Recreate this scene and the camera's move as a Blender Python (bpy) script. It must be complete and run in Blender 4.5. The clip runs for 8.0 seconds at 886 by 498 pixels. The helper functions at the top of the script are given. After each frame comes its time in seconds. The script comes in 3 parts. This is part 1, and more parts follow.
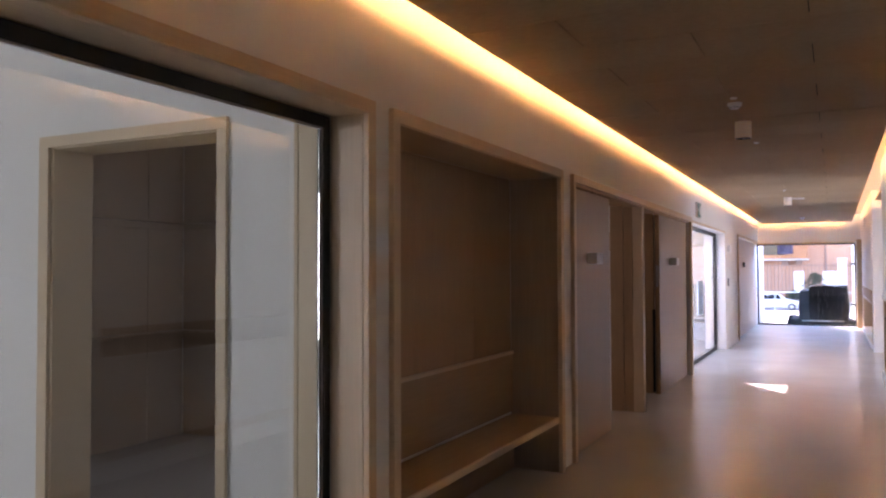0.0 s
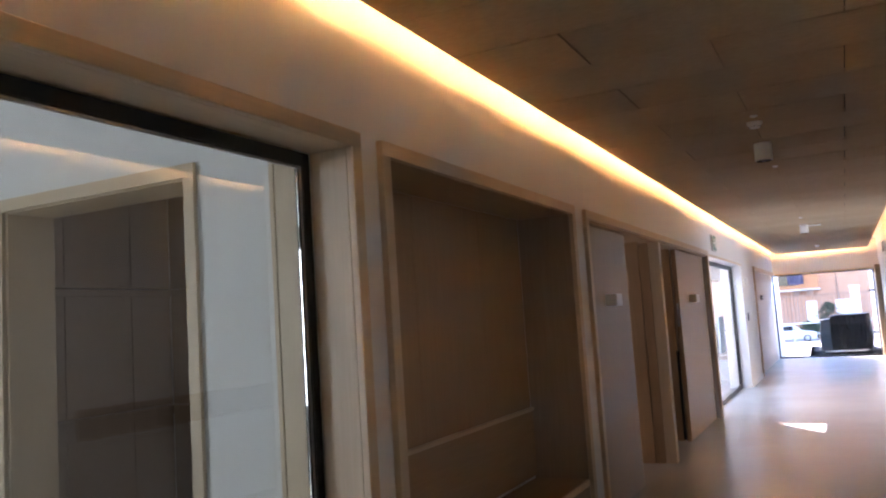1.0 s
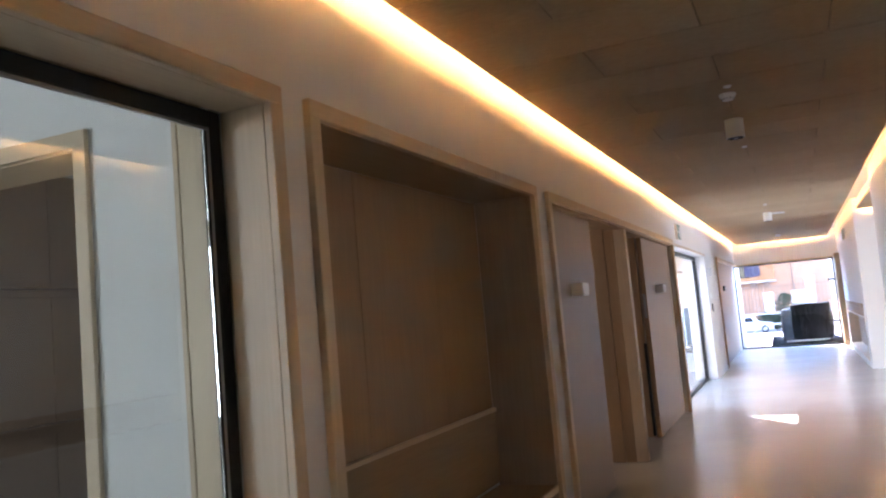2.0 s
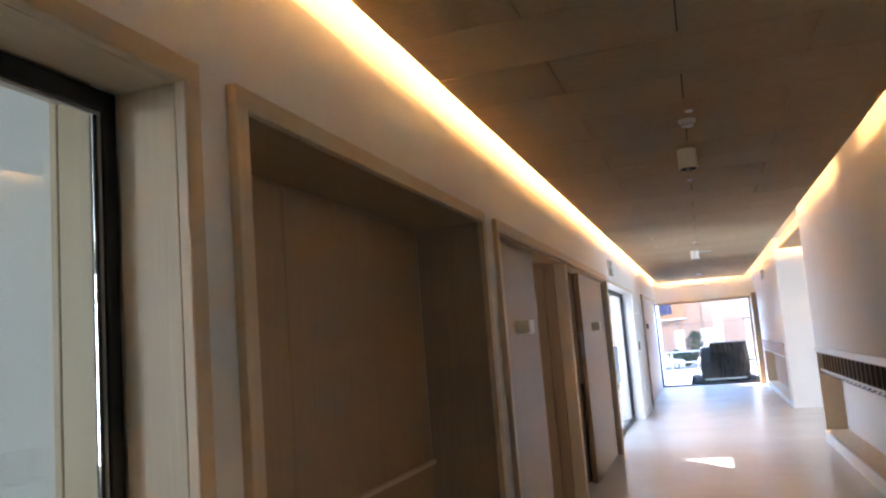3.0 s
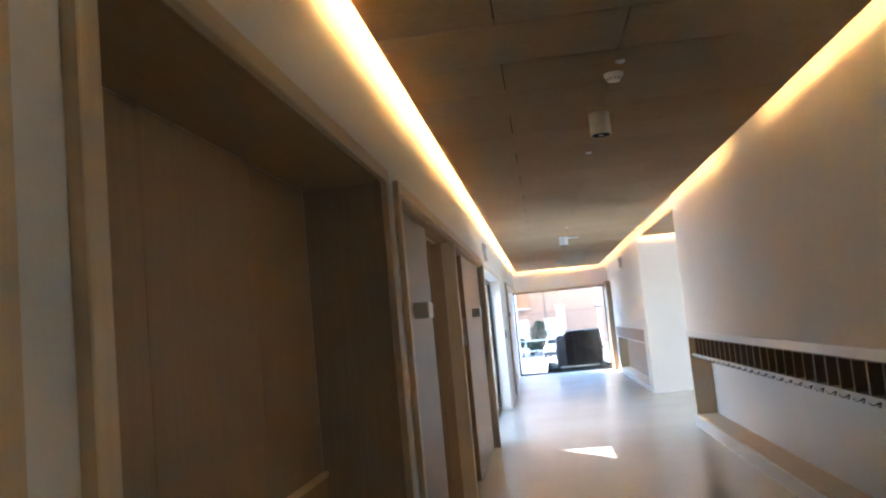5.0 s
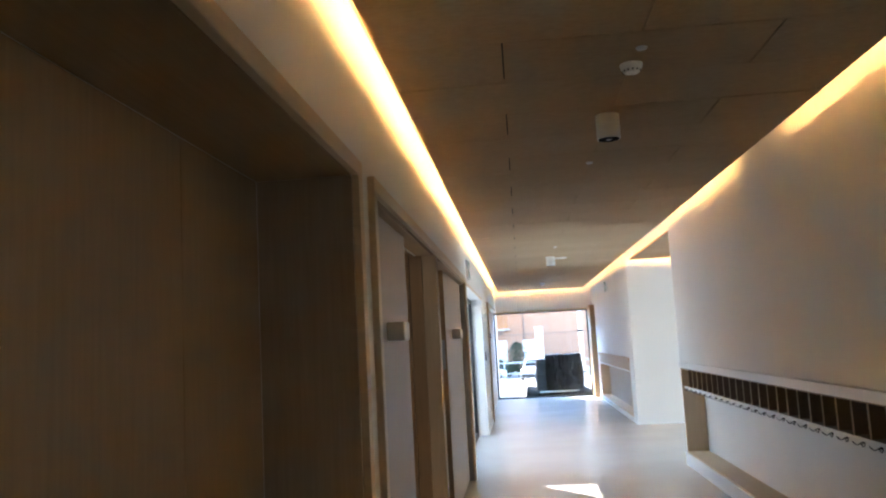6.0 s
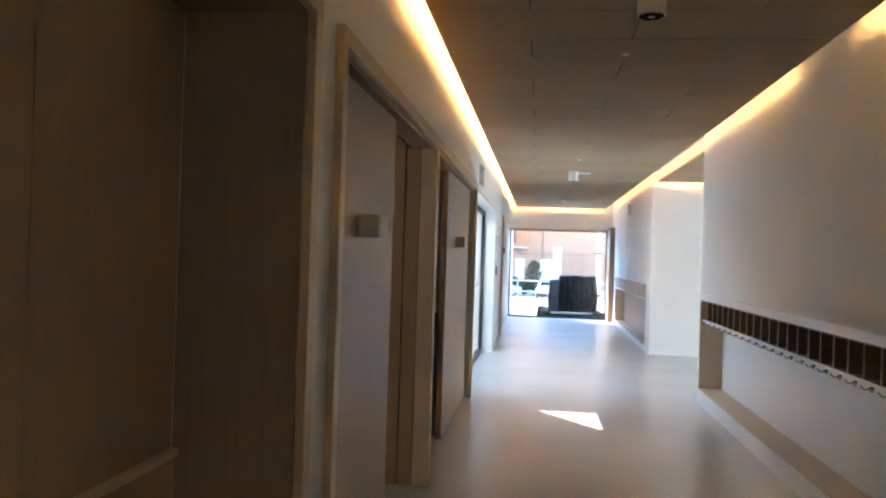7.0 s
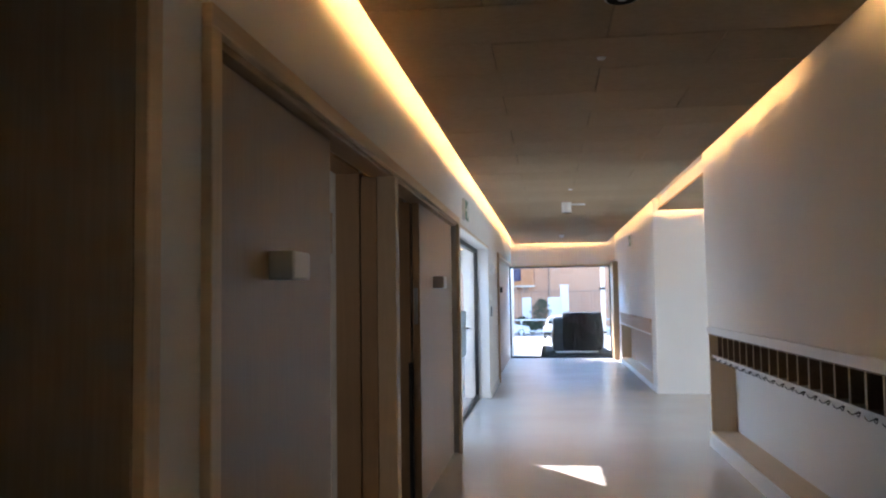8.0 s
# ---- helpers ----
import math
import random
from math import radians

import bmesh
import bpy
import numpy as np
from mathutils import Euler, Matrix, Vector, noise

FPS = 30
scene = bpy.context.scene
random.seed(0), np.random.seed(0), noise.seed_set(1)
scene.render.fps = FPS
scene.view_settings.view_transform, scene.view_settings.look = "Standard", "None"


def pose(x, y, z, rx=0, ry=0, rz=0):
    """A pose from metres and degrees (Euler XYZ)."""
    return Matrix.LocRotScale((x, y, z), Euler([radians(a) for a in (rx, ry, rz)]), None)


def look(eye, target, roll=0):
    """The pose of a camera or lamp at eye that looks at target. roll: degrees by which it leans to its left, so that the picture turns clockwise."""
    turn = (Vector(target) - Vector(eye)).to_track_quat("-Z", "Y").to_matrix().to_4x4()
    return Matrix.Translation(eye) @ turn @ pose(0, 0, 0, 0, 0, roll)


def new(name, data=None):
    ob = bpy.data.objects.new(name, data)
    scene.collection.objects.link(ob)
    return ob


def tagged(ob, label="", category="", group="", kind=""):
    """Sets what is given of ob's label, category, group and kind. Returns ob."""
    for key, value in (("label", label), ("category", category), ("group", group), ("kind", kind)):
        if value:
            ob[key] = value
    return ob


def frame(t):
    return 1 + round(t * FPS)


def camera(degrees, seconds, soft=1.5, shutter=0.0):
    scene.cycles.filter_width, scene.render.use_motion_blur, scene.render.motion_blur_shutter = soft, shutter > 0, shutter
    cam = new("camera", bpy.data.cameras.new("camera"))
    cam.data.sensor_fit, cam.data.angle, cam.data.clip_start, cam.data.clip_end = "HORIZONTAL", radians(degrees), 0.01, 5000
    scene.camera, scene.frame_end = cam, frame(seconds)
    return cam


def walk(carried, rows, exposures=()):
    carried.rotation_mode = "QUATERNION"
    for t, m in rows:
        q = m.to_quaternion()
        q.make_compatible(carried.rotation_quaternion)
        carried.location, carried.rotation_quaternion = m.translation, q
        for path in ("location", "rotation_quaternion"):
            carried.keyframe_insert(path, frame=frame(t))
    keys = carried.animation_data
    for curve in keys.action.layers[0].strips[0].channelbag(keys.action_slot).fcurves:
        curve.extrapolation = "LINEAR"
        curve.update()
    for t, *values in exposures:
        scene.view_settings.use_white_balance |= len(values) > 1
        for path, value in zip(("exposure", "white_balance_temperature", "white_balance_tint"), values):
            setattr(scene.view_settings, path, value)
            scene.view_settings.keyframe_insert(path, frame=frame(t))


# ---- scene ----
cam = camera(58.8, 8.0, soft=2.2)
PATH = [
    (0, (1.771, 0.388, 1.434), (0.88, 2.178, 1.49), -0.2),
    (0.5, (1.656, 0.588, 1.463), (0.782, 2.381, 1.611), -1.8),
    (1, (1.564, 0.823, 1.438), (0.668, 2.601, 1.626), -3.7),
    (1.5, (1.516, 1.085, 1.432), (0.505, 2.803, 1.587), -2.3),
    (2, (1.405, 1.273, 1.403), (0.596, 3.094, 1.582), -5.0),
    (2.2, (1.346, 1.335, 1.428), (0.696, 3.216, 1.629), -6.1),
    (3.3, (1.028, 1.812, 1.44), (0.419, 3.7, 1.694), -4.4),
    (3.5, (0.978, 1.867, 1.428), (0.331, 3.747, 1.645), -4.0),
    (4, (0.785, 1.973, 1.44), (0.323, 3.901, 1.703), -7.2),
    (4.5, (0.676, 2.12, 1.432), (0.409, 4.088, 1.669), -8.2),
    (4.7, (0.666, 2.212, 1.431), (0.435, 4.189, 1.621), -6.7),
    (5.8, (0.614, 2.822, 1.445), (0.353, 4.791, 1.681), -2.9),
    (6, (0.586, 2.966, 1.467), (0.404, 4.944, 1.703), -3.1),
    (6.5, (0.611, 3.283, 1.436), (0.492, 5.276, 1.543), -1.7),
    (7, (0.671, 3.634, 1.426), (0.426, 5.619, 1.441), 1.8),
    (7.5, (0.721, 3.961, 1.43), (0.405, 5.931, 1.559), 0.3),
    (8, (0.835, 4.285, 1.422), (0.572, 6.264, 1.545), -0.8),
]
walk(cam, [(t, look(eye, target, roll)) for t, eye, target, roll in PATH],
     exposures=[(0, 2.93, 7200, 41), (0.5, 3.02, 6900, 33), (1, 3.1, 6800, 32), (2, 3.38, 6700, 28), (4.5, 3.34, 6700, 17), (6, 3.13, 6600, 14), (7.5, 3.12, 6500, 14), (8, 2.53, 6550, 18)])

# ---- light ----
SUN_TO = Vector((0.6, -0.8, -0.792)).normalized()      # the way the sunlight travels
world = bpy.data.worlds.new("world")
scene.world = world
world.use_nodes = True
wn = world.node_tree
sky = wn.nodes.new("ShaderNodeTexSky")
sky.sky_type, sky.sun_disc = "NISHITA", False
sky.ozone_density, sky.dust_density = 3.0, 0.4
sky.sun_elevation = radians(38.4)
sky.sun_rotation = math.atan2(-SUN_TO.x, -SUN_TO.y)
wn.nodes["Background"].inputs["Strength"].default_value = 0.15
wn.links.new(sky.outputs[0], wn.nodes["Background"].inputs["Color"])

sun = new("sun", bpy.data.lights.new("sun", "SUN"))
sun.data.energy, sun.data.angle, sun.data.color = 3.4, radians(0.5), (1.0, 0.97, 0.93)
sun.rotation_mode = "QUATERNION"
sun.rotation_quaternion = SUN_TO.to_track_quat("-Z", "Y")


def area_lamp(name, eye, target, w, h, power, color=(0.74, 0.87, 1.0)):
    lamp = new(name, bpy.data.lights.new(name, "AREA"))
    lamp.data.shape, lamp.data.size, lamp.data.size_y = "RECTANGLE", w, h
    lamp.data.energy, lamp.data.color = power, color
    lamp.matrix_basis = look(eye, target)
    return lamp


# daylight in the unseen windows of the side hall and the glazed playroom
area_lamp("hall_window_light", (7.9, 14.0, 1.4), (0, 14.0, 1.2), 3.4, 2.2, 23, (0.62, 0.82, 1.0))
area_lamp("playroom_window_light", (-4.95, -1.6, 1.5), (-0.6, 1.6, 1.3), 2.6, 1.9, 19, (0.72, 0.91, 1.0))
# added fill inside the store, hidden by the partition; no window there
area_lamp("store_fill_light", (-1.3, 5.6, 1.7), (-2.4, 3.6, 0.9), 1.2, 1.0, 0.9)
# added fill for the classroom wall and linings; no window stands here
area_lamp("classroom_fill_light", (-1.6, 6.1, 1.6), (-1.2, 8.4, 1.3), 1.0, 1.2, 0.7, (1.0, 0.93, 0.82))
# two unseen strips added above the heads stand in for sky light indoors
area_lamp("end_window_sky_fill", (1.19, 23.35, 2.27), (1.19, 18.0, 0.2), 2.0, 0.12, 21, (0.22, 0.51, 1.0))
area_lamp("yard_door_sky_fill", (-0.95, 13.8, 2.52), (1.2, 13.4, 0.0), 3.0, 0.35, 9, (0.40, 0.66, 1.0))
# added fill aimed at the second opening's lining, not a window
area_lamp("washroom_fill_light", (-1.7, 8.75, 1.6), (-0.2, 9.75, 1.2), 0.9, 1.4, 0.4, (1.0, 0.93, 0.82))


# ---- materials ----
def shader(name, rough=0.5, metal=0.0):
    m = bpy.data.materials.new(name)
    m.use_nodes = True
    p = m.node_tree.nodes["Principled BSDF"]
    p.inputs["Roughness"].default_value, p.inputs["Metallic"].default_value = rough, metal
    return m, m.node_tree, p


def rgb(c):
    return (c[0], c[1], c[2], 1.0)


def grained(name, dark, light, scale=(8, 8, 8), fine=6.0, rough=0.5, metal=0.0, bump=0.05, cloud=0.5, island=0.0, spec=0.5, rough_var=0.08):
    """Colour between dark and light by a fine grain and a broad cloud; bump from the grain; island: spread per piece."""
    m, t, p = shader(name, rough, metal)
    n, l = t.nodes.new, t.links.new
    co, mp = n("ShaderNodeTexCoord"), n("ShaderNodeMapping")
    mp.inputs["Scale"].default_value = scale
    l(co.outputs["Object"], mp.inputs["Vector"])
    a, b = n("ShaderNodeTexNoise"), n("ShaderNodeTexNoise")
    a.inputs["Scale"].default_value, a.inputs["Detail"].default_value, a.inputs["Roughness"].default_value = fine, 6.0, 0.65
    b.inputs["Scale"].default_value, b.inputs["Detail"].default_value = 0.9, 3.0
    l(mp.outputs[0], a.inputs["Vector"])
    l(co.outputs["Object"], b.inputs["Vector"])
    mix = n("ShaderNodeMix")
    mix.inputs[0].default_value = cloud
    l(a.outputs["Fac"], mix.inputs[2])
    l(b.outputs["Fac"], mix.inputs[3])
    last = mix.outputs[0]
    if island:
        g, mul = n("ShaderNodeNewGeometry"), n("ShaderNodeMath")
        mul.operation = "MULTIPLY_ADD"
        mul.inputs[1].default_value, mul.inputs[2].default_value = island, -island / 2
        l(g.outputs["Random Per Island"], mul.inputs[0])
        add = n("ShaderNodeMath")
        l(last, add.inputs[0])
        l(mul.outputs[0], add.inputs[1])
        last = add.outputs[0]
    ramp = n("ShaderNodeValToRGB")
    ramp.color_ramp.elements[0].position, ramp.color_ramp.elements[1].position = 0.3, 0.7
    ramp.color_ramp.elements[0].color, ramp.color_ramp.elements[1].color = rgb(dark), rgb(light)
    l(last, ramp.inputs[0])
    l(ramp.outputs[0], p.inputs["Base Color"])
    rr = n("ShaderNodeMapRange")
    rr.inputs["To Min"].default_value, rr.inputs["To Max"].default_value = rough - rough_var, rough + rough_var
    l(b.outputs["Fac"], rr.inputs["Value"])
    l(rr.outputs[0], p.inputs["Roughness"])
    if bump:
        bu = n("ShaderNodeBump")
        bu.inputs["Strength"].default_value, bu.inputs["Distance"].default_value = bump, 0.004
        l(a.outputs["Fac"], bu.inputs["Height"])
        l(bu.outputs[0], p.inputs["Normal"])
    p.inputs["Specular IOR Level"].default_value = spec
    return m


plaster = grained("white plaster", (0.77, 0.75, 0.72), (0.84, 0.82, 0.79), (1, 1, 1), 90, 0.7, bump=0.08, cloud=0.6)
white_paint = grained("white lacquer", (0.74, 0.73, 0.71), (0.82, 0.81, 0.79), (1, 1, 1), 40, 0.4, bump=0.02, cloud=0.7)
floor_mat = grained("pale linoleum", (0.50, 0.475, 0.44), (0.58, 0.555, 0.52), (1, 1, 1), 140, 0.23, bump=0.008, cloud=0.45, spec=0.5, rough_var=0.05)
oak_v = grained("ash veneer upright grain", (0.61, 0.46, 0.30), (0.71, 0.55, 0.38), (26, 26, 1.1), 3.0, 0.45, bump=0.05, cloud=0.3)
oak_y = grained("ash veneer level grain", (0.61, 0.46, 0.30), (0.71, 0.55, 0.38), (26, 1.1, 26), 3.0, 0.45, bump=0.05, cloud=0.3)
oak_x = grained("ash veneer cross grain", (0.61, 0.46, 0.30), (0.71, 0.55, 0.38), (1.1, 26, 26), 3.0, 0.45, bump=0.05, cloud=0.3)
panel_v = grained("brown oak panel", (0.37, 0.232, 0.122), (0.455, 0.295, 0.163), (22, 22, 0.9), 3.0, 0.5, bump=0.05, cloud=0.35)
panel_y = grained("brown oak panel level", (0.37, 0.232, 0.122), (0.455, 0.295, 0.163), (22, 0.9, 22), 3.0, 0.5, bump=0.05, cloud=0.35)
# cubby boards: the shade inside the recess is put into this wood's colour
cubby_shade_wood = grained("wood darkened by cubby shade", (0.115, 0.068, 0.038), (0.20, 0.125, 0.075), (26, 1.1, 26), 3.0, 0.5, bump=0.04, cloud=0.3)
slab_v = grained("greyed oak door veneer", (0.355, 0.255, 0.178), (0.445, 0.335, 0.242), (30, 30, 1.0), 3.0, 0.42, bump=0.05, cloud=0.35)
wool = grained("wood wool board", (0.385, 0.268, 0.158), (0.50, 0.366, 0.232), (0.3, 1, 1), 75, 0.9, bump=0.4, cloud=0.3, island=0.1, spec=0.2)
black_metal = grained("black aluminium", (0.006, 0.0065, 0.007), (0.011, 0.0115, 0.013), (1, 1, 1), 60, 0.4, bump=0.02)
grey_metal = grained("brushed steel", (0.42, 0.43, 0.44), (0.56, 0.57, 0.58), (4, 4, 60), 8, 0.3, metal=1.0, bump=0.02)
matt_black = grained("matt black lining", (0.008, 0.008, 0.008), (0.014, 0.013, 0.013), (1, 1, 1), 40, 0.9, bump=0.0, spec=0.1)
black_plastic = grained("black plastic", (0.012, 0.012, 0.013), (0.022, 0.022, 0.024), (1, 1, 1), 50, 0.45, bump=0.05)
white_plastic = grained("white plastic", (0.80, 0.80, 0.79), (0.86, 0.86, 0.85), (1, 1, 1), 70, 0.4, bump=0.01)
film_black = grained("black stretch film", (0.003, 0.003, 0.0035), (0.010, 0.010, 0.011), (9, 9, 0.8), 3, 0.22, bump=0.8, cloud=0.3, spec=0.28)
film_grey = grained("thin grey stretch film", (0.025, 0.027, 0.030), (0.07, 0.073, 0.08), (6, 6, 1.0), 3, 0.26, bump=0.6, cloud=0.4, spec=0.4)
sign_green = grained("green sign film", (0.08, 0.20, 0.14), (0.12, 0.26, 0.19), (1, 1, 1), 40, 0.4, bump=0.0)
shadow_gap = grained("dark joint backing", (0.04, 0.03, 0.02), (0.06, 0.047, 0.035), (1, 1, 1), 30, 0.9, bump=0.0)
paving = grained("pale concrete paving", (0.42, 0.42, 0.41), (0.58, 0.58, 0.57), (1, 1, 1), 7, 0.85, bump=0.2, cloud=0.5)
render_wall = grained("pale rendered wall", (0.60, 0.57, 0.52), (0.72, 0.69, 0.64), (1, 1, 1), 12, 0.9, bump=0.15)
leaf_mat = grained("shrub foliage", (0.018, 0.036, 0.018), (0.055, 0.085, 0.045), (1, 1, 1), 9, 0.6, bump=0.0, island=0.6)
bark = grained("bark", (0.10, 0.07, 0.05), (0.2, 0.15, 0.1), (8, 8, 2), 6, 0.9, bump=0.3)
fence_paint = grained("brown fence paint", (0.30, 0.19, 0.15), (0.40, 0.27, 0.21), (1, 1, 1), 14, 0.6)
van_paint = grained("white car paint", (0.70, 0.71, 0.72), (0.78, 0.79, 0.80), (1, 1, 1), 6, 0.2, bump=0.0)
dark_glass = grained("dark car glass", (0.02, 0.025, 0.03), (0.035, 0.04, 0.045), (1, 1, 1), 4, 0.08, bump=0.0)
rail_paint = grained("pale blue rail paint", (0.34, 0.46, 0.56), (0.42, 0.54, 0.64), (1, 1, 1), 20, 0.5)
rubber = grained("tyre rubber", (0.015, 0.015, 0.015), (0.03, 0.03, 0.03), (1, 1, 1), 40, 0.8)
blue_cloth = grained("blue cloth", (0.06, 0.06, 0.15), (0.26, 0.25, 0.36), (1, 1, 1), 5, 0.9)
orange_render = grained("orange rendered facade", (0.52, 0.24, 0.12), (0.62, 0.31, 0.17), (1, 1, 1), 8, 0.9, bump=0.1)


def brick_material():
    m, t, p = shader("pink brick facade", 0.85)
    n, l = t.nodes.new, t.links.new
    co, mp, br = n("ShaderNodeTexCoord"), n("ShaderNodeMapping"), n("ShaderNodeTexBrick")
    mp.inputs["Rotation"].default_value = (radians(90), 0, 0)
    br.inputs["Scale"].default_value = 1.0
    br.inputs["Brick Width"].default_value, br.inputs["Row Height"].default_value, br.inputs["Mortar Size"].default_value = 0.25, 0.075, 0.008
    br.inputs["Color1"].default_value, br.inputs["Color2"].default_value = (0.60, 0.29, 0.17, 1), (0.68, 0.36, 0.23, 1)
    br.inputs["Mortar"].default_value = (0.58, 0.47, 0.38, 1)
    l(co.outputs["Object"], mp.inputs[0])
    l(mp.outputs[0], br.inputs[0])
    l(br.outputs[0], p.inputs["Base Color"])
    return m


brick = brick_material()

glass, _gt, _gp = shader("clear glass", 0.0)
_gp.inputs["Transmission Weight"].default_value, _gp.inputs["IOR"].default_value = 1.0, 1.45
_gp.inputs["Base Color"].default_value = (0.93, 0.97, 0.96, 1)

led, _lt, _lp = shader("warm led diffuser", 0.5)
_lp.inputs["Emission Color"].default_value = (1.0, 0.555, 0.19, 1)
_lp.inputs["Emission Strength"].default_value = 11.5


# ---- mesh helpers ----
def add_box(bm, x0, x1, y0, y1, z0, z1):
    v = [bm.verts.new(c) for c in ((x0, y0, z0), (x1, y0, z0), (x1, y1, z0), (x0, y1, z0), (x0, y0, z1), (x1, y0, z1), (x1, y1, z1), (x0, y1, z1))]
    for f in ((3, 2, 1, 0), (4, 5, 6, 7), (0, 1, 5, 4), (1, 2, 6, 5), (2, 3, 7, 6), (3, 0, 4, 7)):
        bm.faces.new([v[i] for i in f])
    return bm


def box(x0, x1, y0, y1, z0, z1, bevel=0.002, seg=1):
    bm = add_box(bmesh.new(), x0, x1, y0, y1, z0, z1)
    if bevel:
        bmesh.ops.bevel(bm, geom=bm.edges[:], offset=bevel, segments=seg, affect="EDGES", profile=0.5)
    return bm


def boxes(rows):
    bm = bmesh.new()
    for r in rows:
        add_box(bm, *r)
    return bm


def disc_stack(cx, cy, rows, n=32, axis="z"):
    """A turned body: rows of (height, radius) about an upright axis at (cx, cy)."""
    bm = bmesh.new()
    rings = []
    for z, r in rows:
        rings.append([bm.verts.new((cx + r * math.cos(2 * math.pi * k / n), cy + r * math.sin(2 * math.pi * k / n), z)) for k in range(n)])
    for a, b in zip(rings, rings[1:]):
        for k in range(n):
            bm.faces.new((a[k], a[(k + 1) % n], b[(k + 1) % n], b[k]))
    bm.faces.new(rings[0][::-1])
    bm.faces.new(rings[-1])
    bmesh.ops.recalc_face_normals(bm, faces=bm.faces[:])
    return bm


def tube(points, r, n=8):
    bm = bmesh.new()
    pts = [Vector(p) for p in points]
    rings = []
    for i, p in enumerate(pts):
        d = (pts[min(i + 1, len(pts) - 1)] - pts[max(i - 1, 0)]).normalized()
        side = d.cross(Vector((0, 0, 1)))
        side = side.normalized() if side.length > 1e-3 else Vector((1, 0, 0))
        up = side.cross(d)
        rings.append([bm.verts.new(p + r * (side * math.cos(2 * math.pi * k / n) + up * math.sin(2 * math.pi * k / n))) for k in range(n)])
    for a, b in zip(rings, rings[1:]):
        for k in range(n):
            bm.faces.new((a[k], a[(k + 1) % n], b[(k + 1) % n], b[k]))
    bm.faces.new(rings[0][::-1])
    bm.faces.new(rings[-1])
    bmesh.ops.recalc_face_normals(bm, faces=bm.faces[:])
    return bm


def mesh(name, bm, material, smooth=False):
    me = bpy.data.meshes.new(name)
    bm.to_mesh(me)
    bm.free()
    me.materials.append(material)
    if smooth:
        for p in me.polygons:
            p.use_smooth = True
    return me


def part(name, bm, material, parent=None, label="", smooth=False):
    ob = new(name, mesh(name, bm, material, smooth))
    if parent is not None:
        ob.parent = parent
        up = parent.matrix_basis.copy()
        if parent.parent is not None:
            up = parent.parent.matrix_basis @ parent.matrix_parent_inverse @ up
        ob.matrix_parent_inverse = up.inverted()
    if label:
        ob["label"] = label
    return ob


def setting(name, bm, material, label, category):
    return tagged(part(name, bm, material), label, category, kind="structure")


def thing(name, label, category, base=(0, 0, 0), group="", kind=""):
    ob = new(name)
    ob.empty_display_size = 0.1
    ob.matrix_basis = Matrix.Translation(base)
    return tagged(ob, label, category, group, kind)


# ---- sizes of the corridor ----
XW, XE, XE2 = 0.0, 2.33, 2.37          # west wall, east wall, east wall past the hall
Y0, YEND = -3.0, 22.64                 # wall behind, end wall
ZC, ZT = 2.635, 2.82                    # ceiling boards, slab over the light coves
HEAD, TRIM, PROUD = 2.10, 0.06, 0.03   # heads of openings; casing width and projection
XG = -0.185                            # panes in the west wall

# ---- structure ----
setting("floor", boxes([
    (-5.2, 2.75, -3.2, 11.56, -0.10, 0.0), (-0.32, 2.75, 11.56, 22.9, -0.10, 0.0), (2.75, 8.2, 11.6, 16.3, -0.10, 0.0)]),
    floor_mat, "pale beige satin linoleum floor running along the corridor", "floor")

wall_west = setting("wall_west", boxes([
    (-0.30, 0, Y0, 0.30, 0, ZT), (-0.30, 0, 0.30, 3.22, HEAD + 0.03, ZT), (-0.30, 0, 3.22, 3.45, 0, ZT),
    (-0.42, 0, 3.45, 5.80, HEAD + 0.02, ZT), (-0.42, -0.385, 3.45, 5.80, 0, HEAD + 0.02),
    (-0.30, 0, 5.80, 6.13, 0, ZT), (-0.30, 0, 6.13, 11.53, HEAD + 0.03, ZT),
    (-0.30, -0.125, 6.13, 7.36, 0, HEAD + 0.03), (-0.30, -0.125, 9.76, 11.53, 0, HEAD + 0.03),
    # the outer return to 12.2 is added out of view to edge the sun patch
    (-0.36, 0, 11.53, 11.58, 0, ZT), (-0.36, 0, 11.58, 15.42, HEAD, ZT), (-0.36, -0.22, 11.58, 12.2, 0, HEAD),
    (-0.36, 0, 15.42, 17.42, 0, ZT), (-0.36, 0, 17.42, 22.3, HEAD + 0.03, ZT), (-0.36, -0.10, 17.42, 22.3, 0, HEAD + 0.03),
    (-0.36, -0.06, 22.3, 22.94, 0, ZT)]),
    plaster, "matt white plastered corridor wall pierced by openings", "wall")

setting("wall_east", boxes([
    (XE, 2.75, Y0, 4.1375, 0, ZT), (XE, 2.75, 4.1375, 12.0, 1.08, ZT), (2.56, 2.75, 4.1375, 12.0, 0, 1.08), (XE, 2.56, 4.1375, 12.0, 0, 0.125),
    (XE, 2.75, 12.0, 12.04, 0, ZT), (2.75, 8.2, 11.84, 12.04, 0, ZT)]),
    plaster, "matt white plastered wall with a long recessed cloakroom niche", "wall")
setting("wall_east_far", boxes([
    (XE2, 8.2, 16.0, 16.25, 0, ZT), (XE2, 2.75, 16.25, 16.5, 0, ZT), (XE2, 2.75, 16.5, 21.6, 1.05, ZT), (2.58, 2.75, 16.5, 21.6, 0, 1.05),
    (XE2, 2.58, 16.5, 21.6, 0, 0.075), (XE2, 2.75, 21.6, 22.94, 0, ZT)]),
    plaster, "matt white plastered wall beyond the side hall with a low niche", "wall")
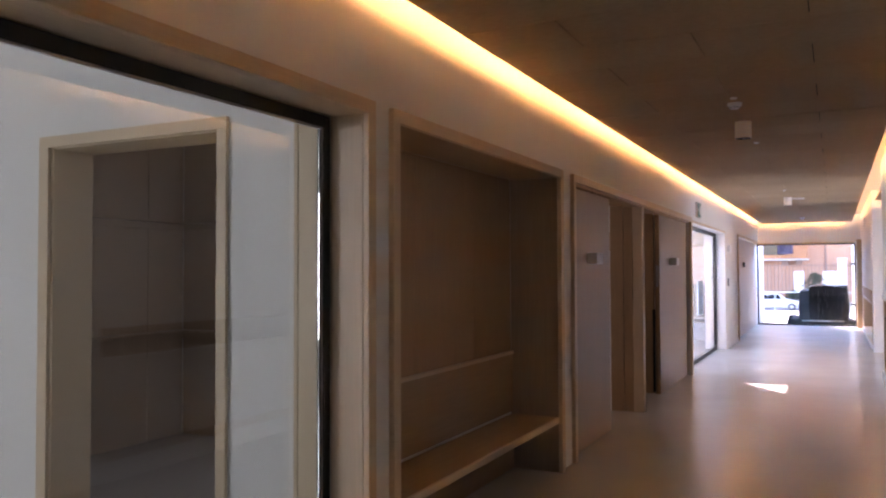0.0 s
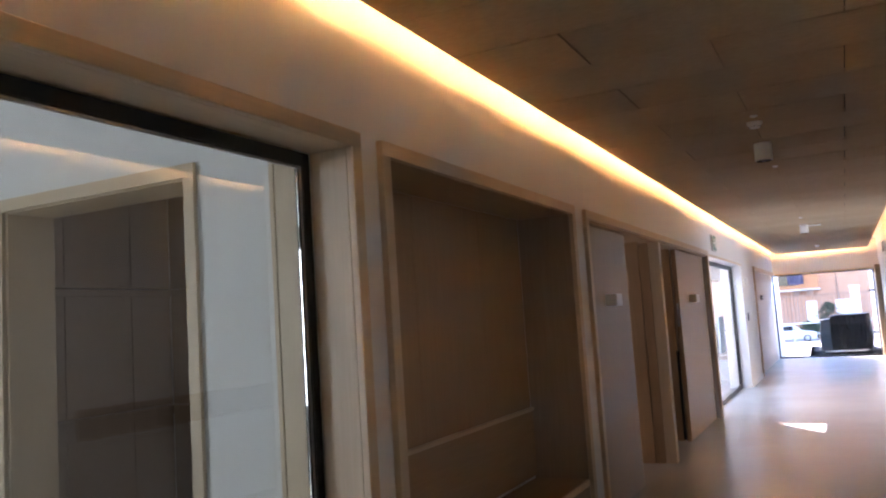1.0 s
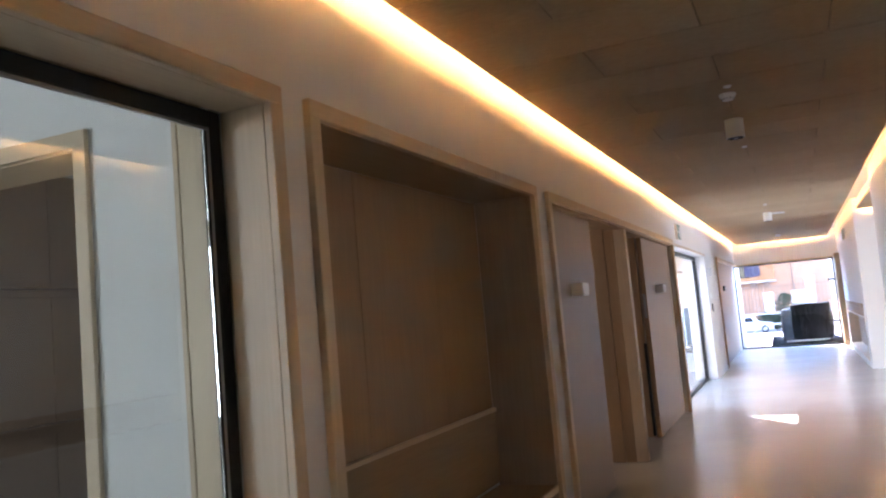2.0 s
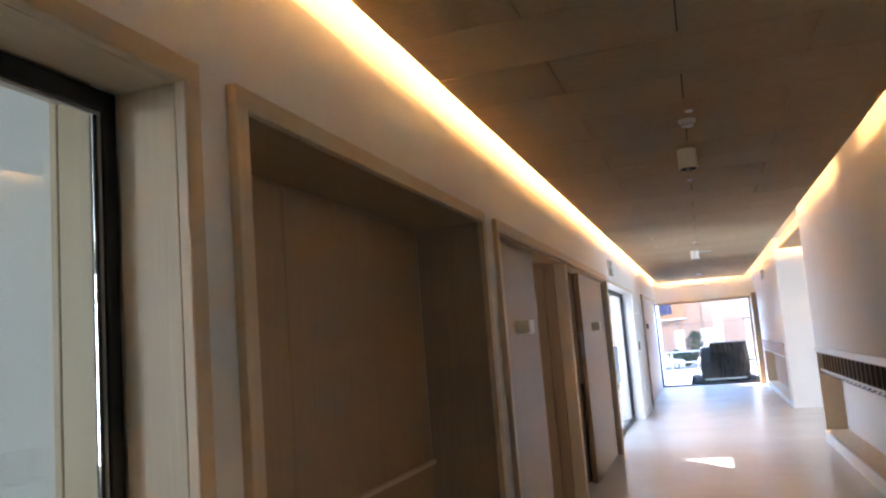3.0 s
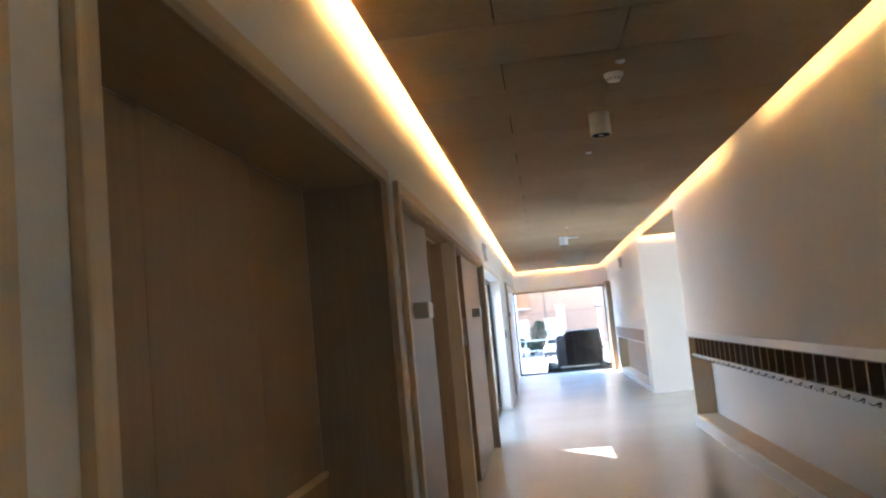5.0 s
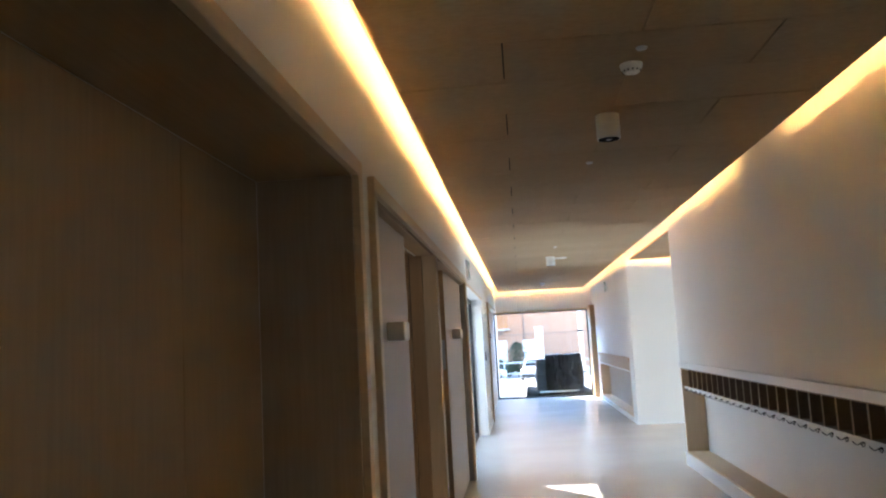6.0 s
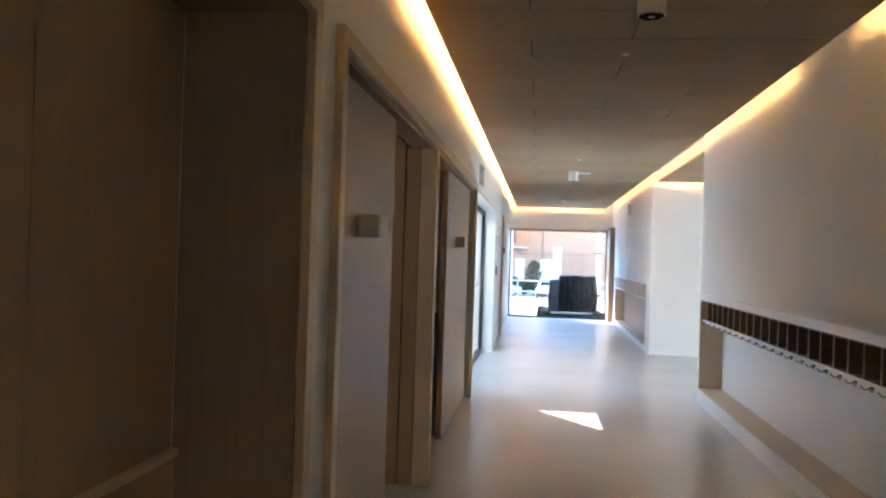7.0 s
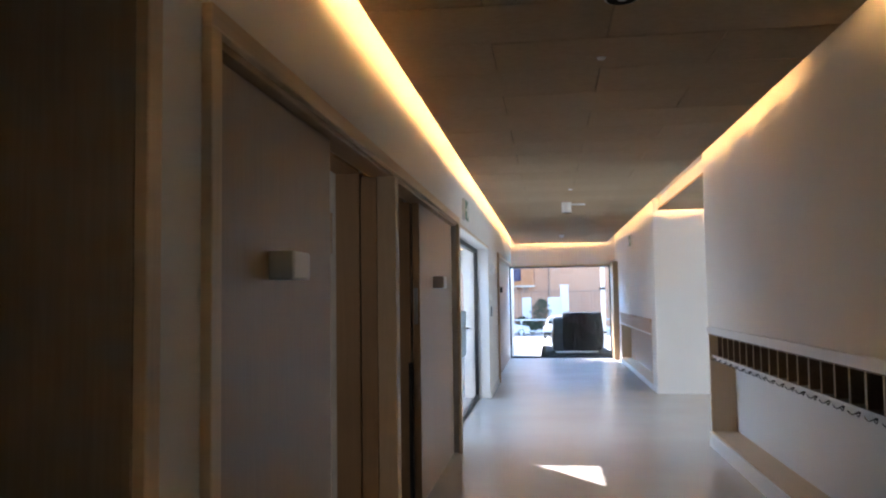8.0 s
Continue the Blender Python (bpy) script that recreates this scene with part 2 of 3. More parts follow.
setting("wall_hall_end", boxes([(8.2, 8.4, 11.84, 16.25, 0, ZT)]), plaster, "plain white wall closing the side hall", "wall")
setting("wall_north", boxes([(-0.06, 2.37, YEND, YEND + 0.3, 2.105, ZT), (2.255, 2.37, YEND, YEND + 0.3, 0, 2.105)]),
        plaster, "white end wall over the large corridor window", "wall")
setting("wall_south", boxes([(-0.30, 2.75, Y0 - 0.2, Y0, 0, ZT)]), plaster, "plain white wall closing the corridor", "wall")
setting("wall_playroom", boxes([
    (-5.2, -5.0, -3.2, 3.22, 0, ZT), (-5.0, -0.30, -3.2, -3.0, 0, ZT),
    (-5.2, -2.0, 3.22, 3.45, 0, ZT), (-0.80, -0.30, 3.22, 3.45, 0, ZT), (-2.0, -0.80, 3.22, 3.45, HEAD + 0.02, ZT)]),
    plaster, "white wall of the glazed room with a cased doorway", "wall")
setting("wall_classroom", boxes([
    (-4.2, -4.0, 5.80, 11.56, 0, ZT), (-4.0, -0.42, 5.80, 6.0, 0, ZT), (-4.0, -0.30, 8.42, 8.52, 0, ZT), (-4.0, -0.36, 11.40, 11.56, 0, ZT)]),
    plaster, "plain white wall of the rooms behind the sliding doors", "wall")
setting("ceiling_rooms", boxes([(-5.2, -0.30, -3.2, 3.45, 2.74, 2.8), (-4.2, -0.42, 3.45, 11.56, 2.74, 2.8)]),
        plaster, "plain white ceiling of the rooms along the corridor", "ceiling")
setting("ceiling_slab", boxes([(-0.36, 2.75, -3.2, 22.94, ZT, ZT + 0.2), (2.75, 8.4, 11.84, 16.25, ZT, ZT + 0.2)]),
        plaster, "white slab over the light coves", "ceiling")

XC0, XC1, YC1 = 0.088, 2.185, 22.52


def ceiling_boards(bm, x0, x1, y0, y1, first, shift):
    """Staggered rows of boards 0.5 deep and 1.1 wide with open joints."""
    y, odd, gap = first, shift, 0.0036
    while y < y1:
        a, b = max(y, y0) + gap, min(y + 0.502, y1) - gap
        if b - a > 0.02:
            start = 0.587 - 1.096 * 3 if odd else 1.137 - 1.096 * 3
            x = start
            while x < x1:
                c, d = max(x, x0) + gap, min(x + 1.096, x1) - gap
                if d - c > 0.02:
                    dz = random.uniform(-0.0012, 0.0012)
                    add_box(bm, c, d, a, b, ZC + dz, ZC + 0.025 + dz)
                x += 1.096
        y += 0.502
        odd = not odd


bm = bmesh.new()
ceiling_boards(bm, XC0, XC1, Y0 + 0.1, YC1, 5.99 - 0.502 * 18, True)
ceiling_boards(bm, 2.42, 8.2, 12.04, 15.90, 5.99, True)
setting("ceiling", bm, wool, "brown-grey wood wool acoustic boards in staggered rows", "ceiling")
setting("ceiling_backing", boxes([(XC0 + 0.02, XC1 - 0.02, Y0 + 0.1, YC1 - 0.02, ZC + 0.027, ZC + 0.032), (2.44, 8.2, 12.04, 15.88, ZC + 0.027, ZC + 0.032)]),
        shadow_gap, "dark backing behind the ceiling board joints", "ceiling")

# light coves: an upstand at the boards' edge carries the strip
setting("cove_upstand", boxes([
    (XC0 + 0.104, XC0 + 0.114, Y0 + 0.1, YC1 - 0.04, ZC + 0.033, ZT), (XC1 - 0.125, XC1 - 0.115, Y0 + 0.1, YC1 - 0.04, ZC + 0.033, ZT),
    (XC0 + 0.114, XC1 - 0.125, Y0 + 0.192, Y0 + 0.202, ZC + 0.033, ZT), (XC0 + 0.114, XC1 - 0.125, YC1 - 0.04, YC1 - 0.03, ZC + 0.033, ZT), (2.45, 8.1, 15.86, 15.87, ZC + 0.033, ZT), (2.45, 2.46, 12.04, 15.86, ZC + 0.033, ZT)]),
    white_paint, "white upstand behind the cove lighting", "trim")


def led_strip(name, row, label):
    holder = thing(name, label, "strip light", ((row[0] + row[1]) / 2, (row[2] + row[3]) / 2, row[4]), "cove lights round the ceiling")
    part("diffuser", box(*row, bevel=0.002), led, holder)


LZ0, LZ1 = ZC + 0.049, ZC + 0.056
led_strip("cove_light", (XC0 + 0.092, XC0 + 0.102, Y0 + 0.2, YC1 - 0.05, ZC + 0.133, ZC + 0.143), "warm white strip light hidden along the ceiling edge")
led_strip("cove_light", (XC1 - 0.112, XC1 - 0.107, Y0 + 0.2, 8.0, LZ0, LZ1), "warm white strip light along the ceiling edge, ending before a gap")
led_strip("cove_light", (XC1 - 0.112, XC1 - 0.107, 9.08, YC1 - 0.05, LZ0, LZ1), "warm white strip light hidden along the ceiling edge past the gap")
led_strip("cove_light", (XC0 + 0.12, XC1 - 0.14, YC1 - 0.029, YC1 - 0.022, LZ0, LZ1), "warm white strip light over the end window")
# this strip is added out of view to warm the near walls
led_strip("cove_light", (XC0 + 0.12, XC1 - 0.14, Y0 + 0.18, Y0 + 0.19, ZC + 0.133, ZC + 0.143), "added warm strip light on the unseen closing wall")
led_strip("cove_light", (2.48, 7.9, 15.872, 15.879, LZ0, LZ1), "warm white strip light in the side hall")

# skirting
setting("baseboard", boxes([
    (0, 0.012, 15.44, 17.36, 0, 0.07), (XE2 - 0.012, XE2, 16.01, 21.97, 0, 0.07), (XE - 0.012, XE, Y0, 12.04, 0, 0.10),
    (XE2, 8.1, 15.988, 16.0, 0, 0.012)]), white_paint, "low white skirting along the wall foot", "baseboard")


# ---- glazed window in the west wall ----
def casing(owner, y0, y1, ztop, foot=0.0, sides="ab"):
    """Ash casing round an opening of the west wall: y0, y1 its inner edges."""
    if "a" in sides:
        part("casing_jamb", box(0.0, PROUD, y0 - TRIM, y0, foot, ztop, 0.003), oak_v, owner)
    if "b" in sides:
        part("casing_jamb", box(0.0, PROUD, y1, y1 + TRIM, foot, ztop, 0.003), oak_v, owner)
    part("casing_head", box(0.0, PROUD, y0 - TRIM, y1 + TRIM, ztop, ztop + TRIM, 0.003), oak_y, owner)


win = tagged(thing("window_1", "large fixed interior window in a deep ash lining with black frame", "window", (0, 1.75, 0)), kind="structure")
casing(win, 0.36, 3.192, HEAD)
part("lining_jamb", box(XG + 0.02, -0.003, 3.195, 3.22, 0, HEAD, 0.002), oak_v, win)
part("lining_jamb", box(XG + 0.02, -0.003, 0.33, 0.357, 0, HEAD, 0.002), oak_v, win)
part("lining_head", box(XG + 0.02, -0.003, 0.33, 3.22, HEAD + 0.002, HEAD + 0.03, 0.002), oak_y, win)
part("rear_lining_jamb", box(-0.316, XG - 0.025, 3.16, 3.219, 0, HEAD, 0.002), oak_v, win)
part("rear_lining_head", box(-0.315, XG - 0.025, 0.33, 3.16, HEAD - 0.01, HEAD + 0.03, 0.002), oak_y, win)
part("rear_casing", box(-0.340, -0.319, 3.158, 3.2, 0, HEAD + 0.05, 0.002), oak_v, win)
part("gasket", box(XG - 0.006, XG + 0.010, 3.127, 3.139, 0.05, HEAD - 0.062, 0.001), black_metal, win, "black glazing gasket")
part("black_jamb", box(XG - 0.02, XG + 0.018, 3.150, 3.194, 0, HEAD, 0.003), black_metal, win, "black aluminium glazing frame")
part("black_jamb", box(XG - 0.02, XG + 0.018, 0.358, 0.40, 0, HEAD, 0.003), black_metal, win)
part("black_head", box(XG - 0.02, XG + 0.018, 0.40, 3.150, HEAD - 0.052, HEAD, 0.003), black_metal, win)
part("black_sill", box(XG - 0.02, XG + 0.018, 0.40, 3.150, 0.0, 0.05, 0.003), black_metal, win)
part("glazing_bead", box(XG - 0.004, XG + 0.012, 3.140, 3.149, 0.05, HEAD - 0.052, 0.001), grey_metal, win, "bright glazing bead")
part("glazing_bead", box(XG - 0.004, XG + 0.012, 0.40, 3.140, HEAD - 0.061, HEAD - 0.053, 0.001), grey_metal, win)
for a in (XG - 0.018, XG + 0.002):
    pane = part("pane", box(a, a + 0.006, 0.401, 3.126 if a > XG else 3.149, 0.051, HEAD - 0.062 if a > XG else HEAD - 0.053, 0), glass, win, "clear glass pane")
    pane.visible_shadow = False

# doorway seen through the glass, and the store behind it
dw = tagged(thing("doorway_1", "ash-lined open doorway into a dark store room", "doorway", (-1.4, 3.33, 0)), kind="structure")
part("casing_jamb", box(-2.06, -1.985, 3.195, 3.217, 0, HEAD, 0.002), oak_v, dw)
part("casing_jamb", box(-0.815, -0.757, 3.195, 3.217, 0, HEAD, 0.002), oak_v, dw)
part("casing_head", box(-2.06, -0.757, 3.195, 3.217, HEAD, HEAD + 0.06, 0.002), oak_x, dw)
part("lining_jamb", box(-1.998, -1.972, 3.218, 3.47, 0, HEAD, 0.002), oak_v, dw)
part("lining_jamb", box(-0.828, -0.802, 3.218, 3.47, 0, HEAD, 0.002), oak_v, dw)
part("lining_head", box(-1.97, -0.83, 3.218, 3.47, HEAD - 0.006, HEAD + 0.018, 0.002), oak_x, dw)

setting("wall_store", boxes([(-3.60, -3.48, 3.45, 5.80, 0, 2.74), (-3.48, -0.42, 5.68, 5.80, 0, 2.74)]), plaster, "plain wall behind the store's panels", "wall")
cladding = tagged(thing("store_cladding", "dark brown wood panels lining the store room", "wall panels", (-3.47, 4.6, 0)), kind="structure")
y = 3.46
while y < 5.6:
    part("panel", box(-3.48, -3.462, y, min(y + 0.595, 5.66), 0.0, 2.70, 0.002), slab_v, cladding)
    y += 0.60
x = -3.46
while x < -0.5:
    part("panel", box(x, min(x + 0.595, -0.43), 5.662, 5.68, 0.0, 2.70, 0.002), slab_v, cladding)
    x += 0.60


def store_rail(z, label):
    t = thing("wall_shelf", label, "shelf", (-3.4, 5.6, z), "shelves round the store")
    part("board", box(-3.462, -3.36, 3.5, 5.66, z, z + 0.022, 0.002), slab_v, t)
    part("board", box(-3.36, -0.5, 5.56, 5.662, z, z + 0.022, 0.002), slab_v, t)
    part("batten", box(-3.462, -3.44, 3.5, 5.66, z - 0.055, z - 0.002, 0.002), slab_v, t)
    part("batten", box(-3.44, -0.5, 5.64, 5.662, z - 0.055, z - 0.002, 0.002), slab_v, t)


store_rail(0.90, "narrow wooden shelf on a batten along the store's walls")
store_rail(1.86, "high narrow wooden shelf along the store's walls")


# ---- seating niche ----
NY0, NY1, NB = 3.463, 5.785, -0.362
niche = thing("seating_niche", "brown wood-lined wall niche with a bench board and ash casing", "niche", (-0.18, 4.6, 0))
casing(niche, NY0, NY1, HEAD)
part("side_panel", box(NB, -0.002, NY0 - 0.011, NY0, 0, HEAD, 0.001), panel_v, niche)
# paler veneer on this side: the light falling on it put into its colour
part("side_panel", box(NB, -0.002, NY1, NY1 + 0.013, 0, HEAD, 0.001), slab_v, niche)
part("top_panel", box(NB, -0.002, NY0, NY1, HEAD, HEAD + 0.018, 0.001), panel_y, niche)
joints = (NY0, 4.31, 5.12, NY1)
for a, b in zip(joints, joints[1:]):
    part("back_panel", box(NB - 0.02, NB, a + 0.0015, b - 0.0015, 0.84, HEAD, 0.0015), panel_v, niche)
part("lower_panel", box(NB - 0.02, NB + 0.012, NY0, NY1, 0.41, 0.825, 0.002), panel_y, niche)
part("batten", box(NB - 0.02, NB + 0.024, NY0, NY1, 0.827, 0.850, 0.003), oak_y, niche, "lighter ash edge batten")
part("bench_board", box(NB, -0.012, NY0, NY1, 0.352, 0.390, 0.001), panel_y, niche)
part("bench_edge", box(-0.0118, 0.004, NY0, NY1, 0.350, 0.392, 0.003), oak_y, niche, "ash front edge of the bench")
part("plinth_panel", box(NB, NB + 0.02, NY0, NY1, 0.0, 0.35, 0.002), panel_y, niche)

# ---- sliding doors ----
doors = tagged(thing("door_1", "ash casing and linings round two sliding doors", "door frame", (0, 8.8, 0)), kind="structure")
casing(doors, 6.155, 11.50, HEAD)
part("track_cover", box(-0.115, -0.002, 6.156, 11.499, HEAD - 0.018, HEAD + 0.028, 0.002), panel_y, doors, "dark brown door track board")
part("centre_post", box(-0.165, -0.075, 8.43, 8.52, 0, HEAD - 0.02, 0.003), panel_v, doors)
part("centre_post_edge", box(-0.073, PROUD, 8.43, 8.52, 0, HEAD - 0.02, 0.004), oak_v, doors, "paler edge of the centre post")
part("lining_jamb", box(-0.30, -0.168, 8.42, 8.53, 0, HEAD, 0.002), panel_v, doors)
part("lining_jamb", box(-0.30, -0.127, 9.735, 9.758, 0, HEAD, 0.002), panel_v, doors)
part("lining_jamb", box(-0.30, -0.127, 7.362, 7.385, 0, HEAD, 0.002), panel_v, doors)
part("lining_head", box(-0.30, -0.168, 7.386, 8.418, HEAD, HEAD + 0.02, 0.002), panel_y, doors)
part("lining_head", box(-0.30, -0.168, 8.532, 9.733, HEAD, HEAD + 0.02, 0.002), panel_y, doors)


def sliding_door(y0, y1, label):
    d = tagged(thing("sliding_door", label, "door", (-0.07, (y0 + y1) / 2, 0.0), "sliding doors"), kind="")
    part("leaf", box(-0.095, -0.045, y0, y1, 0.006, HEAD - 0.02, 0.003), slab_v, d)
    return d


leaf1 = sliding_door(6.162, 7.405, "greyed oak veneer sliding door, half open beside the niche")
part("edge_lipping", box(-0.094, -0.046, 7.4052, 7.412, 0.01, HEAD - 0.022, 0.001), oak_v, leaf1, "pale ash edge lipping")
part("edge_pull", box(-0.092, -0.047, 7.4122, 7.452, 1.61, 1.78, 0.004), panel_v, leaf1, "brown wooden edge pull")
leaf2 = sliding_door(9.66, 11.492, "greyed oak veneer sliding door with a black pull, half open")
part("pull_strip", box(-0.125, -0.097, 9.63, 9.655, 0.03, 0.98, 0.004), black_plastic, leaf2, "long black rubber edge strip")
part("edge_pull", box(-0.086, -0.058, 9.644, 9.6515, 1.24, 1.49, 0.003), grey_metal, leaf2, "recessed steel edge pull")
part("edge_lipping", box(-0.094, -0.046, 9.652, 9.659, 0.01, HEAD - 0.022, 0.001), panel_v, leaf2, "dark brown edge lipping")


def sign_box(y0, z0):
    s = thing("room_sign_box", "small white box-shaped room sign projecting from the sliding door", "sign", (0, y0, z0), "door sign boxes")
    part("housing", box(-0.044, 0.037, y0, y0 + 0.175, z0, z0 + 0.09, 0.004, 2), white_plastic, s)
    part("face_plate", box(0.037, 0.040, y0 + 0.006, y0 + 0.169, z0 + 0.005, z0 + 0.085, 0.001), white_paint, s)
    return s


sign_box(6.685, 1.487)
sign_box(10.29, 1.495)

# ---- glazed door to the yard ----
gd = tagged(thing("window_2", "floor-to-head glazed yard door in a slim dark metal frame", "glass door", (XG, 13.9, 0)), kind="structure")
part("casing_edge", box(0.0, 0.012, 11.562, 15.40, HEAD, HEAD + 0.03, 0.002), oak_y, gd)
part("frame_foot", box(XG - 0.03, XG + 0.03, 12.16, 15.41, 0.0, 0.055, 0.003), black_metal, gd)
part("frame_head", box(XG - 0.03, XG + 0.03, 12.16, 15.41, HEAD - 0.06, HEAD - 0.002, 0.003), black_metal, gd)
for a in (12.155, 15.36):
    part("frame_stile", box(XG - 0.03, XG + 0.03, a, a + 0.05, 0.056, HEAD - 0.062, 0.003), black_metal, gd)
for a, b in ((12.206, 15.359),):
    g = part("pane", box(XG - 0.005, XG + 0.005, a, b, 0.057, HEAD - 0.063, 0), glass, gd, "clear glass pane")
    g.visible_shadow = False
part("lock_plate", box(XG + 0.008, XG + 0.02, 13.35, 13.84, 0.72, 1.26, 0.003), rail_paint, gd, "pale blue-grey lock plate")
part("handle", tube([(XG + 0.02, 13.7, 1.05), (XG + 0.07, 13.7, 1.05), (XG + 0.075, 13.68, 1.04), (XG + 0.075, 13.57, 1.04)], 0.009), grey_metal, gd, "steel lever handle", True)
part("reveal", box(XG + 0.03, -0.002, 15.405, 15.418, 0.0, HEAD - 0.002, 0.002), white_paint, gd, "white painted reveal")

# ---- far door on the west side ----
fd = tagged(thing("door_2", "greyed oak double door in a brown casing near the end window", "door", (-0.06, 20, 0)), kind="structure")
part("casing_jamb", box(-0.06, PROUD, 17.38, 17.45, 0, HEAD + 0.06, 0.003), panel_v, fd)
part("casing_head", box(-0.06, PROUD, 17.45, 22.28, HEAD + 0.005, HEAD + 0.06, 0.003), oak_y, fd)
part("leaf", box(-0.095, -0.055, 17.452, 20.2, 0.006, HEAD, 0.003), slab_v, fd)
part("leaf", box(-0.095, -0.058, 20.204, 22.29, 0.006, HEAD, 0.003), slab_v, fd)
ds = thing("door_sign", "small dark grey room sign on the far pale door", "sign", (-0.05, 19.1, 1.5))
part("plate", box(-0.055, -0.015, 19.0, 19.25, 1.50, 1.60, 0.004), black_plastic, ds)
part("bar", box(-0.0148, -0.0135, 19.03, 19.22, 1.54, 1.56, 0.0), grey_metal, ds)

# ---- end window ----
ew = tagged(thing("window_3", "wide floor-to-head end window in a thin black frame", "window", (1.1, YEND, 0)), kind="structure")
part("frame_head", box(-0.06, 2.252, YEND + 0.02, YEND + 0.075, 2.072, 2.104, 0.003), black_metal, ew)
part("frame_foot", box(-0.06, 2.252, YEND + 0.02, YEND + 0.075, 0.0, 0.035, 0.003), black_metal, ew)
part("frame_stile", box(-0.06, -0.025, YEND + 0.02, YEND + 0.075, 0.036, 2.071, 0.003), black_metal, ew)
part("frame_stile", box(2.222, 2.252, YEND + 0.02, YEND + 0.075, 0.036, 2.071, 0.003), black_metal, ew)
part("head_trim", box(-0.06, 2.25, YEND - 0.014, YEND - 0.001, 2.10, 2.135, 0.002), oak_x, ew)
g = part("pane", box(-0.024, 2.221, YEND + 0.042, YEND + 0.054, 0.036, 2.071, 0), glass, ew, "clear glass pane")
g.visible_shadow = False
part("jamb_panel", box(2.252, 2.368, 21.98, YEND - 0.016, 0.0, 2.17, 0.003), panel_v, ew, "full-height brown wooden jamb panel")


# ---- cloakroom niches in the east wall ----
def hook_mesh():
    def prong(side):
        pts = [(0.0, 0.0, 0.0), (-0.012, 0.0, -0.006)]
        for k in range(9):
            u = k / 8
            pts.append((-0.014 - 0.012 * u, side * (0.004 + 0.075 * u), -0.006 - 0.014 * math.sin(math.pi * min(1.0, 0.05 + 0.95 * u))))
        return tube(pts, 0.0032, 6)

    bm, more = prong(1), prong(-1)
    me = bpy.data.meshes.new("t")
    more.to_mesh(me)
    bm.from_mesh(me)
    more.free()
    bpy.data.meshes.remove(me)
    add_box(bm, -0.002, 0.004, -0.010, 0.010, -0.012, 0.008)
    return bm


def cloak_niche(x, y0, y1, back, ztop, zshelf, zfoot, label, cubbies=True, recess=0.0):
    """A long niche: white band on top, a row of cubbies over a shelf with hooks, a low bench ledge."""
    c = thing("cloakroom_niche", label, "coat rack", (x + 0.1, (y0 + y1) / 2, zfoot), "cloakroom niches")
    band = white_paint if cubbies else panel_y
    zc = ztop - 0.066
    part("top_band", box(x - 0.02, x + 0.0, y0 - 0.02, y1 + 0.02, zc, ztop, 0.003), band, c)
    part("top_board", box(x, back - 0.01, y0, y1, zc - 0.012, zc + 0.018, 0.001), cubby_shade_wood if cubbies else panel_y, c)
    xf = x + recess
    part("shelf", box(xf - 0.006, back - 0.01, y0, y1, zshelf - 0.018, zshelf, 0.002), cubby_shade_wood if cubbies else oak_y, c)
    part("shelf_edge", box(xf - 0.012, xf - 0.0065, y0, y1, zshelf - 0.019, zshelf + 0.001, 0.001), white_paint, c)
    part("cubby_back", box(back - 0.010, back - 0.003, y0, y1, zshelf, zc, 0.0), cubby_shade_wood if cubbies else panel_y, c)
    part("end_panel", box(x - 0.004, back - 0.003, y1 - 0.016, y1 - 0.001, zfoot, zc - 0.013, 0.001), oak_v, c)
    part("end_panel", box(x - 0.004, back - 0.003, y0 + 0.001, y0 + 0.016, zfoot, zc - 0.013, 0.001), oak_v, c)
    part("ledge", box(x - 0.004, back - 0.003, y0 + 0.017, y1 - 0.017, zfoot, zfoot + 0.014, 0.002), oak_y, c)
    part("back_panel", box(back - 0.008, back - 0.002, y0 + 0.017, y1 - 0.017, zfoot + 0.015, zshelf - 0.019, 0.0), white_paint if cubbies else slab_v, c)
    part("plinth", box(x - 0.022, x - 0.005, y0 - 0.02, y1 + 0.02, 0.0, zfoot + 0.006, 0.003), white_paint, c)
    if not cubbies:
        part("front_board", box(x - 0.004, x + 0.012, y0 + 0.017, y1 - 0.017, zshelf + 0.002, zc - 0.013, 0.002), panel_y, c)
        return c
    n = round((y1 - y0) / 0.2125)
    step = (y1 - y0) / n
    board = mesh("divider", box(xf + 0.002, back - 0.011, -0.005, 0.005, zshelf + 0.0005, zc - 0.0125, 0.001), cubby_shade_wood)
    lip = mesh("divider_edge", box(xf - 0.004, xf + 0.0015, -0.005, 0.005, zshelf + 0.0015, zc - 0.0125, 0.0), oak_v)
    hook = mesh("hook", hook_mesh(), black_metal, True)
    inv = Matrix.Translation(c.location).inverted()
    for k in range(1, n):
        for nm, me in (("divider", board), ("divider_edge", lip)):
            ob = new(nm, me)
            ob.parent, ob.matrix_parent_inverse, ob.location = c, inv, (0, y0 + k * step, 0)
    rail = part("hook_rail", box(xf + 0.004, xf + 0.016, y0 + 0.02, y1 - 0.02, zshelf - 0.045, zshelf - 0.0185, 0.002), white_paint, c, "white hook rail")
    for k in range(n):
        ob = new("hook", hook)
        ob.parent, ob.matrix_parent_inverse, ob.location = c, inv, (xf, y0 + (k + 0.5) * step, zshelf - 0.024)
    return c


cloak_niche(XE, 4.1375, 12.0, 2.56, 1.116, 0.848, 0.128, "white-banded niche with wooden cubbies, black hooks and a low ledge", recess=0.03)
cloak_niche(XE2, 16.52, 21.58, 2.58, 1.055, 0.83, 0.075, "wood-fronted low niche with a bench ledge near the end window", False)

